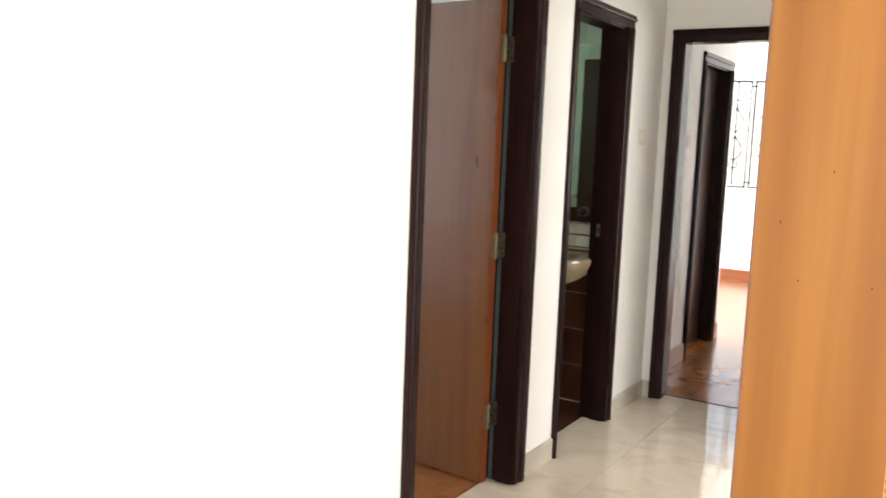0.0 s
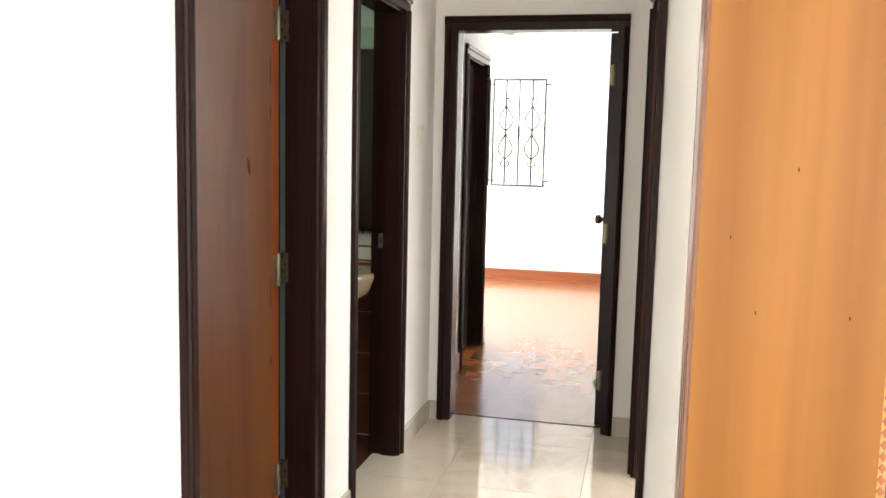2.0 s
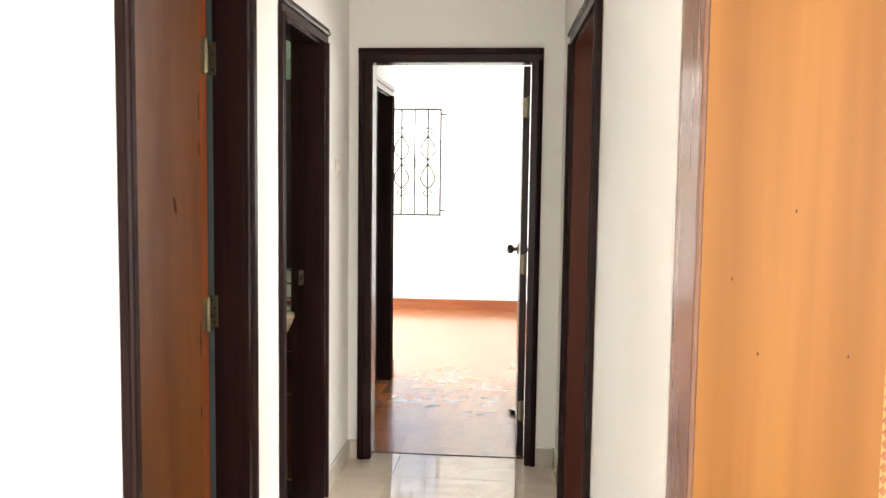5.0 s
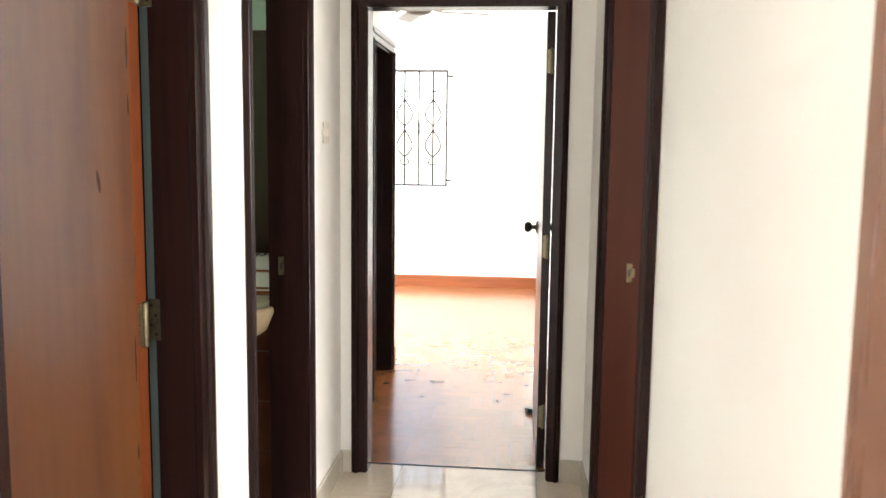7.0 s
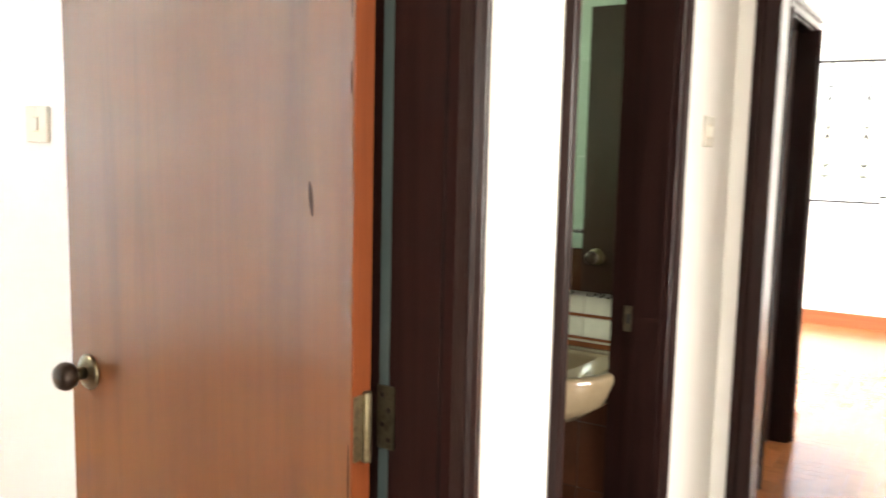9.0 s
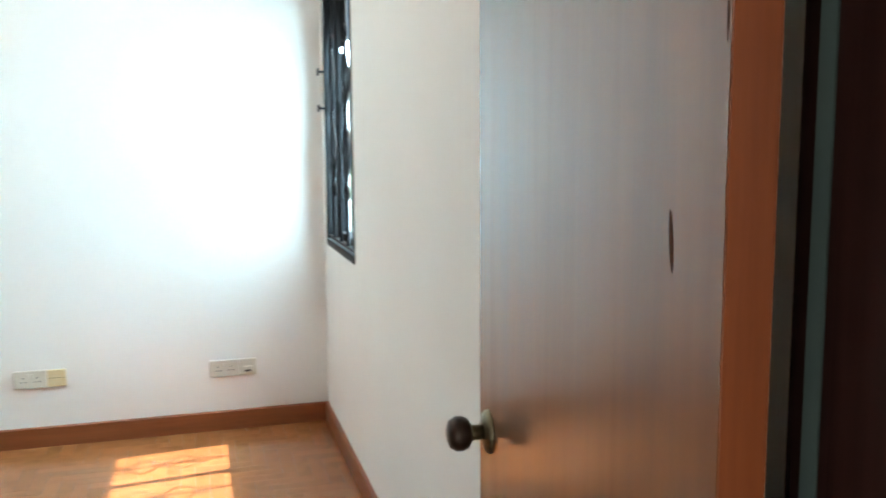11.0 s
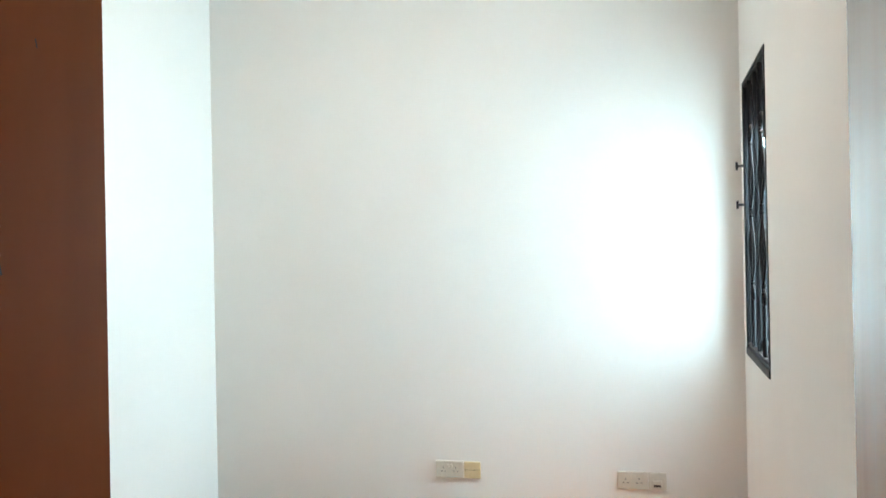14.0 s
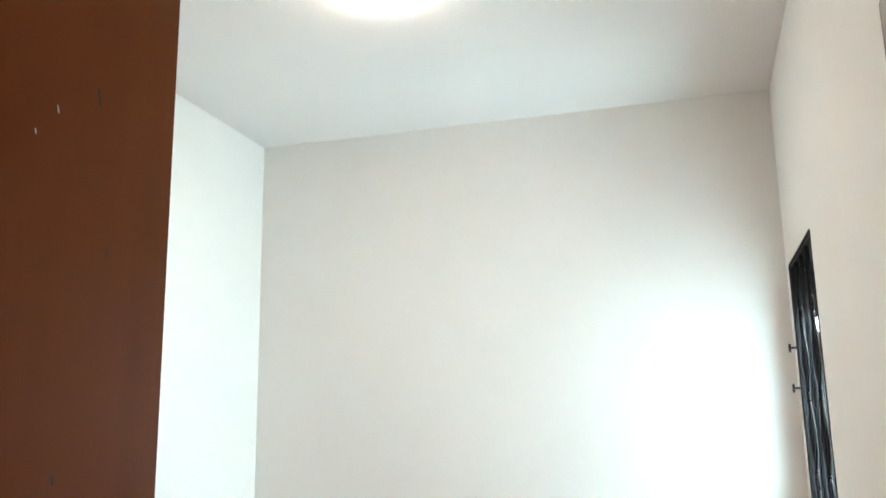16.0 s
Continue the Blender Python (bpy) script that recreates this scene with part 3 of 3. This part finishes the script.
def grille(name, m, w, h, label, latch_left=False):
    """A hinged wrought-iron grille: local x across, z up, its bars in the plane y = 0."""
    root = thing(name, m, label, "window grille", "wrought-iron window grilles")
    b = 0.0068
    for x in (b, w - b):
        part("frame_bar", rounded(x - b, x + b, -b, b, 0, h, 0.0015, 1), IRON, root)
    for z in (b, h - b):
        part("frame_bar", rounded(2 * b, w - 2 * b, -b, b, z - b, z + b, 0.0015, 1), IRON, root)
    part("centre_bar", rounded(w / 2 - b, w / 2 + b, -b, b, 2 * b, h - 2 * b, 0.0015, 1), IRON, root)
    bm = bmesh.new()
    for k in range(4):
        a = k * math.pi / 2
        tube(bm, [(w / 2 + 0.013 * math.sin(math.pi * i / 10) * math.cos(a + i * 0.35), 0.013 * math.sin(math.pi * i / 10) * math.sin(a + i * 0.35), h * (0.40 + 0.2 * i / 10)) for i in range(11)], 0.003, 5)
    part("basket_twist", bm, IRON, root)
    for x in (w * 0.25, w * 0.75):
        part("bar", tube(bmesh.new(), [(x, 0, 2 * b), (x, 0, h - 2 * b)], 0.0086), IRON, root)
        for z in (0.235, 0.505, 0.77):
            part("collar", lathe(bmesh.new(), [(0.008, -0.022), (0.011, -0.014), (0.006, -0.003), (0.006, 0.003), (0.011, 0.014), (0.008, 0.022)], Matrix.Translation((x, 0, h * z)), 10), IRON, root)
        for way in (-1, 1):
            for z0, z1 in ((0.255, 0.485), (0.525, 0.75)):
                part("lyre_scroll", tube(bmesh.new(), s_curve(x, h * z0, h * z1, way), 0.0066, 6), IRON, root)
            part("curl", tube(bmesh.new(), scroll(x, h * 0.77, way, 1), 0.0058, 6), IRON, root)
            part("curl", tube(bmesh.new(), scroll(x, h * 0.235, way, -1), 0.0058, 6), IRON, root)
    for z in (0.05, 0.95):
        part("fixing_pin", tube(bmesh.new(), [(w, 0, h * z), (w + 0.055, 0, h * z)] if not latch_left else [(w, 0, h * z), (w + 0.015, 0, h * z)], 0.0075), IRON, root)
    lx = w - b if not latch_left else b
    for z in (0.54, 0.69):
        part("latch_lug", boxes((lx - 0.008, lx + 0.008, -0.045, -b, h * z - 0.005, h * z + 0.005), (lx - 0.008, lx + 0.008, -0.045, -0.036, h * z - 0.018, h * z + 0.018)), IRON, root)
    return root


def window(name, m, w, h, label, panes, mat=ALU):
    root = thing(name, m, label, "window", kind="structure")
    f = 0.035
    for x0, x1, z0, z1 in ((0, f, 0, h), (w - f, w, 0, h), (f, w - f, 0, f), (f, w - f, h - f, h)):
        part("window_frame", boxes((x0, x1, 0, 0.05, z0, z1)), mat, root)
    step = (w - 2 * f) / panes
    for i in range(panes):
        if i:
            part("mullion", boxes((f + i * step - 0.018, f + i * step + 0.018, 0.005, 0.045, f, h - f)), mat, root)
        g = part("pane", boxes((f + i * step + (0.018 if i else 0), f + (i + 1) * step - (0.018 if i < panes - 1 else 0), 0.022, 0.027, f, h - f)), GLASS, root)
        g.visible_shadow = False
    return root


grille("window_grille", pose(-3.80, YR + 0.006, WZ0 + 0.012), 0.74, WZ1 - WZ0 - 0.024, "black wrought-iron scroll grille set in the window opening", True)
window("window_1", pose(WX0 + 0.002, YR + 0.055, WZ0 + 0.002), WX1 - WX0 - 0.004, WZ1 - WZ0 - 0.004, "dark aluminium casement window behind an iron grille", 2)
tagged(part("window_sill", boxes((WX0, WX1, YR - 0.006, YR + 0.055, WZ0 - 0.03, WZ0 + 0.003)), ALU), "narrow grey sill under the barred window", "sill", kind="structure")
for r in ((WX0, WX0 + 0.012, WZ0, WZ1), (WX1 - 0.012, WX1, WZ0, WZ1), (WX0 + 0.012, WX1 - 0.012, WZ1 - 0.012, WZ1)):
    tagged(part("window_lining", boxes((r[0], r[1], YR - 0.004, YR + 0.055, r[2] + 0.004, r[3])), ALU), "dark metal lining of the barred window opening", "window", kind="structure")
grille("window_grille", pose(-0.615, YW - 0.012, 1.064), 0.595, 1.19, "black wrought-iron scroll grille in front of a bright window")
grille("window_grille", pose(-1.235, YW - 0.05, 1.064), 0.595, 1.19, "black wrought-iron scroll grille, outer leaf of a bright window")
window("window_2", pose(-1.258, YW + 0.05, 1.052), 1.246, 1.216, "white-framed bedroom casement window, very bright", 2, WHITE_ALU)


# ---- electrical plates ----
def socket_pair(m, second, label):
    """Local x along the wall, z up, y out of the wall."""
    root = thing("wall_socket", m, label, "socket", "socket plates low on the wall")
    p = part("double_plate", rounded(0, 0.146, -0.001, 0.010, 0, 0.086, 0.003), PLATE, root)
    for x in (0.030, 0.094):
        part("pin_slot", boxes((x + 0.008, x + 0.012, 0.0095, 0.0104, 0.048, 0.056)), DARK, p)
        part("pin_slot", boxes((x - 0.004, x + 0.004, 0.0095, 0.0104, 0.030, 0.034)), DARK, p)
        part("pin_slot", boxes((x + 0.016, x + 0.024, 0.0095, 0.0104, 0.030, 0.034)), DARK, p)
    for x in (0.058, 0.076):
        part("rocker", rounded(x, x + 0.012, 0.008, 0.0135, 0.052, 0.070, 0.0015, 1), PLATE, p)
    q = part("single_plate", rounded(0.148, 0.232, 0.0, 0.011, 0.001, 0.085, 0.003), PLATE_Y if second == "yellow" else PLATE, root, "yellowed blank plate" if second == "yellow" else "")
    if second == "yellow":
        part("seam", boxes((0.150, 0.230, 0.0105, 0.0113, 0.044, 0.0455)), DARK, q)
    else:
        part("outlet_box", rounded(0.166, 0.212, 0.009, 0.020, 0.018, 0.048, 0.003, 1), PLATE, q)
        part("outlet_hole", boxes((0.172, 0.206, 0.0195, 0.0206, 0.020, 0.030)), DARK, q)
    return root


ONX = Matrix(((0, 1, 0, 0), (1, 0, 0, 0), (0, 0, 1, 0), (0, 0, 0, 1)))
socket_pair(Matrix.Translation((XB, 1.985, 0.296)) @ ONX, "yellow", "white double socket beside a yellowed blank plate")
socket_pair(Matrix.Translation((XB, 2.893, 0.280)) @ ONX, "outlet", "white double socket beside an aerial outlet plate")


def switch(m, label, gangs=1):
    root = thing("light_switch", m, label, "light switch")
    p = part("plate", rounded(-0.043, 0.043, 0.0, 0.009, -0.043, 0.043, 0.003), PLATE, root)
    for i in range(gangs):
        x = 0 if gangs == 1 else (-0.014 + 0.028 * i)
        part("rocker", rounded(x - 0.009, x + 0.009, 0.007, 0.013, -0.016, 0.016, 0.002, 1), PLATE, p)
        part("shadow_gap", boxes((x - 0.0105, x + 0.0105, 0.0086, 0.0094, -0.0175, 0.0175)), PLATE_Y, p)
    return root


switch(Matrix.Translation((0, 4.715, 1.515)) @ ONX, "white two-gang light switch on the corridor wall", 2)
switch(Matrix.Translation((-0.065, 5.81, 1.515)) @ ONX, "white light switch beside the passage door", 1)
switch(Matrix.Translation((-1.245, YR, 1.487)) @ Matrix.Rotation(radians(180), 4, "Z"), "white light switch behind the open teak door", 1)

# ---- lamp, fan and door stop ----
CL = thing("ceiling_light", pose(-2.345, 2.06, H), "round white opal ceiling light", "ceiling light")
part("base", lathe(bmesh.new(), [(0.17, -0.02), (0.17, 0.0)], None, 40), PLATE, CL)
part("diffuser", lathe(bmesh.new(), [(0.05, -0.075), (0.11, -0.068), (0.15, -0.05), (0.168, -0.02)], None, 40), OPAL, CL, "opal white diffuser", True)

FAN = thing("ceiling_fan", pose(-0.12, 8.55, H - 0.07), "dark brown ceiling fan with broad blades", "ceiling fan")
part("rod", tube(bmesh.new(), [(0, 0, 0.07), (0, 0, -0.30)], 0.013, 12), KNOB_M, FAN)
part("motor", lathe(bmesh.new(), [(0.04, -0.46), (0.10, -0.44), (0.13, -0.39), (0.13, -0.33), (0.06, -0.29)], None, 28), KNOB_M, FAN, "", True)
for k in range(4):
    r = Matrix.Rotation(radians(20 + 90 * k), 4, "Z") @ Matrix.Translation((0, 0, -0.42)) @ Matrix.Rotation(radians(12), 4, "X")
    bl = part("blade", cube(bmesh.new(), 0.16, 0.60, -0.065, 0.065, -0.004, 0.004, r), DARK_LEAF, FAN)
    part("blade_bracket", cube(bmesh.new(), 0.09, 0.2, -0.018, 0.018, 0.004, 0.012, r), BRASS, bl)

ST = thing("door_stop", pose(0.868, 5.975, 0, 0, 0, 205), "dark green rubber door wedge lying on the parquet", "door stop")
bm = bmesh.new()
prism(bm, [(0.02, 0), (0.082, 0), (0.082, 0.025), (0.074, 0.027), (0.02, 0.008)], lambda u, v, s: (u - 0.05, s, v), -0.017, 0.017)
part("wedge", bm, RUBBER, ST)
part("grip_cap", rounded(0.0315, 0.0345, -0.014, 0.014, 0.003, 0.023, 0.001, 1), PLATE, ST, "pale worn end")

# ---- bathroom ----
BS = thing("wash_basin", pose(-0.40, 4.65, 0), "cream-white ceramic wall-hung wash basin", "wash basin")
bm = bmesh.new()
seg, rings = 36, []
for sx, sy, z, drop in ((0.10, 0.08, 0.70, 0), (0.19, 0.16, 0.725, 0), (0.255, 0.215, 0.775, 0), (0.283, 0.235, 0.842, 0), (0.283, 0.235, 0.858, 0), (0.276, 0.228, 0.866, 0), (0.252, 0.20, 0.864, 0), (0.235, 0.18, 0.845, 0), (0.17, 0.13, 0.775, 0), (0.05, 0.04, 0.75, 0)):
    rings.append([bm.verts.new((sx * math.cos(2 * math.pi * k / seg), min(-0.004, -0.235 + sy * math.sin(2 * math.pi * k / seg) * (1.0 if math.sin(2 * math.pi * k / seg) < 0 else 0.95)), z)) for k in range(seg)])
for a, b in zip(rings, rings[1:]):
    for k in range(seg):
        bm.faces.new((a[k], a[(k + 1) % seg], b[(k + 1) % seg], b[k]))
bm.faces.new(rings[0][::-1])
bm.faces.new(rings[-1])
bmesh.ops.recalc_face_normals(bm, faces=bm.faces)
part("bowl", bm, CERAMIC, BS, "", True)
part("splash_ledge", rounded(-0.25, 0.25, -0.10, -0.008, 0.80, 0.869, 0.014, 3), CERAMIC, BS)
part("waste_pipe", tube(bmesh.new(), [(0, -0.2, 0.71), (0, -0.2, 0.46), (0, -0.17, 0.42), (0, -0.01, 0.42)], 0.017, 12), STEEL, BS, "chrome waste pipe", True)
part("tap", tube(bmesh.new(), [(0, -0.045, 0.855), (0, -0.045, 0.925), (0, -0.07, 0.95), (0, -0.13, 0.94), (0, -0.14, 0.92)], 0.011, 12), STEEL, BS, "chrome tap", True)

MR = thing("wall_mirror", pose(-0.62, 4.65, 1.035), "frameless bathroom mirror above the basin", "mirror")
part("mirror_glass", boxes((-0.50, 0.48, -0.020, -0.015, 0.0, 0.98)), MIRROR, MR)
part("backing", boxes((-0.50, 0.48, -0.0148, -0.006, 0.0, 0.98)), DARK, MR)
part("bottom_rail", boxes((-0.50, 0.48, -0.026, -0.006, -0.012, -0.0005)), STEEL, MR)

TR = thing("towel_rail", pose(-1.0, YR + T + 0.012, 1.12), "chrome towel rail on the tiled bathroom wall", "towel rail")
part("rail", tube(bmesh.new(), [(-0.28, 0.06, 0), (0.28, 0.06, 0)], 0.008, 10), STEEL, TR, "", True)
for x in (-0.27, 0.27):
    part("bracket", lathe(bmesh.new(), [(0.022, 0.0), (0.02, 0.008), (0.009, 0.012), (0.009, 0.066)], Matrix.Translation((x, 0, 0)) @ Matrix.Rotation(radians(-90), 4, "X"), 16), STEEL, TR, "", True)

# ---- pieces last: wall tiles, marble floor, parquet ----
WALL_TILES = {}


def tile_course(wall, m, x0, x1, z0, z1, w, mat, t=0.006):
    n = max(1, round((x1 - x0) / w))
    step = (x1 - x0) / n
    key = (round(step, 4), round(z1 - z0, 4), mat.name)
    if key not in WALL_TILES:
        WALL_TILES[key] = mesh_of("tile", boxes((0.001, step - 0.001, 0, t, 0.001, z1 - z0 - 0.001)), mat)
    for i in range(n):
        ob = new("tile", WALL_TILES[key])
        ob.parent = wall
        ob.matrix_basis = m @ Matrix.Translation((x0 + i * step, 0, z0))


w10, w9 = bpy.data.objects["wall_10"], bpy.data.objects["wall_9"]
face10 = Matrix.Translation((-T, 4.65, 0)) @ Matrix.Rotation(radians(180), 4, "Z")
for z0, z1, w, mt in ((0.0, 0.21, 0.2, T_BROWN), (0.21, 0.42, 0.2, T_BROWN), (0.42, 0.63, 0.2, T_BROWN), (0.63, 0.845, 0.2, T_BROWN), (0.845, 0.879, 0.2, T_STRIP), (0.879, 0.885, 0.2, T_WHITE), (0.885, 0.895, 0.2, T_STRIP), (0.895, 0.955, 0.2, T_WHITE), (0.955, 0.966, 0.2, T_STRIP), (0.966, 1.036, 0.2, T_WHITE),
                       (1.036, 1.43, 0.2, T_GREEN), (1.43, 1.83, 0.2, T_GREEN), (1.83, 2.218, 0.2, T_GREEN)):
    tile_course(w10, face10, 0.0, 1.78, z0, z1, w, mt)
face9 = Matrix.Translation((-1.9, YR + T, 0))
for z0, z1, mt in ((0.0, 0.21, T_BROWN), (0.21, 0.42, T_BROWN), (0.42, 0.63, T_BROWN), (0.63, 0.84, T_BROWN), (0.84, 1.04, T_BROWN), (1.04, 1.43, T_GREEN), (1.43, 1.83, T_GREEN), (1.83, 2.218, T_GREEN)):
    tile_course(w9, face9, 0.0, 1.78, z0, z1, 0.2, mt)

# marble slabs of 0.61 m
P = 0.612
GX, GY = 0.270, 5.098
slabs = {}
for i in range(-1, 8):
    for j in range(1, 16):
        x0, x1 = GX + (i - 0) * P, GX + (i + 1) * P
        y1 = GY - 0.35 - (j - 1) * P if j > 1 else GY - 0.35
        y0 = y1 - P
        hall = y0 < 2.31
        x0, x1 = max(x0, -T + 0.002), min(x1, 4.998 if hall and y1 <= 2.6 else RX + 0.01)
        y0 = max(y0, -3.498)
        if x1 - x0 < 0.02 or y1 - y0 < 0.02:
            continue
        if x0 > RX and y1 > 2.31:
            y1 = 2.308
        slabs.setdefault((round(x1 - x0, 3), round(y1 - y0, 3)), []).append((x0, y0))
    x0, x1 = max(GX + i * P, -T + 0.002), min(GX + (i + 1) * P, RX + 0.01)
    if x1 - x0 > 0.02:
        slabs.setdefault((round(x1 - x0, 3), round(0.35, 3)), []).append((x0, GY - 0.35))
for (w, d), places in slabs.items():
    me = mesh_of("marble_tile", boxes((0.0009, w - 0.0009, 0.0009, d - 0.0009, -0.011, 0.0)), MARBLE)
    for x, y in places:
        ob = new("marble_tile", me)
        ob.parent, ob.location = FLOOR_HALL, (x, y, 0)


def parquet(floor, x0, x1, y0, y1, near, unit=0.0625, n=4):
    """Square herringbone of n-to-1 blocks; those inside the stretch `near` are pieces of their own, up to 300."""
    g = 0.0004
    lay = [mesh_of("parquet_block", boxes((g, n * unit - g, g, unit - g, -0.009, 0.0)), PARQUET), mesh_of("parquet_block", boxes((g, unit - g, g, n * unit - g, -0.009, 0.0)), PARQUET)]
    rest, count = bmesh.new(), 0
    span = int(max(x1 - x0, y1 - y0) / unit) + 3 * n
    for a in range(-span, span):
        for b in range(-span // n - 2, span // n + 2):
            ox, oy = x0 + (a + b * n) * unit, y0 + (a - b * n) * unit
            for kind, (bx, by, w, d) in enumerate(((ox, oy, n * unit, unit), (ox + n * unit, oy - (n - 1) * unit, unit, n * unit))):
                cx0, cx1, cy0, cy1 = max(bx, x0), min(bx + w, x1), max(by, y0), min(by + d, y1)
                if cx1 - cx0 < 0.006 or cy1 - cy0 < 0.006:
                    continue
                whole = cx1 - cx0 > w - 1e-5 and cy1 - cy0 > d - 1e-5
                if whole and count < 300 and near[0] < bx < near[1] and near[2] < by < near[3]:
                    ob = new("parquet_block", lay[kind])
                    ob.parent, ob.location = floor, (bx, by, 0)
                    count += 1
                else:
                    cube(rest, cx0 + g, cx1 - g, cy0 + g, cy1 - g, -0.009, 0.0)
    r = part("parquet_blocks", rest, PARQUET, floor)
    tagged(r, kind="stuff")


parquet(FLOOR_BED, -3.3, 0.965, 5.108, YW, (-0.06, 0.96, 5.1, 9.0))
parquet(FLOOR_STUDY, XB, -T, YL, YR, (-3.95, -2.2, 0.9, 3.5))
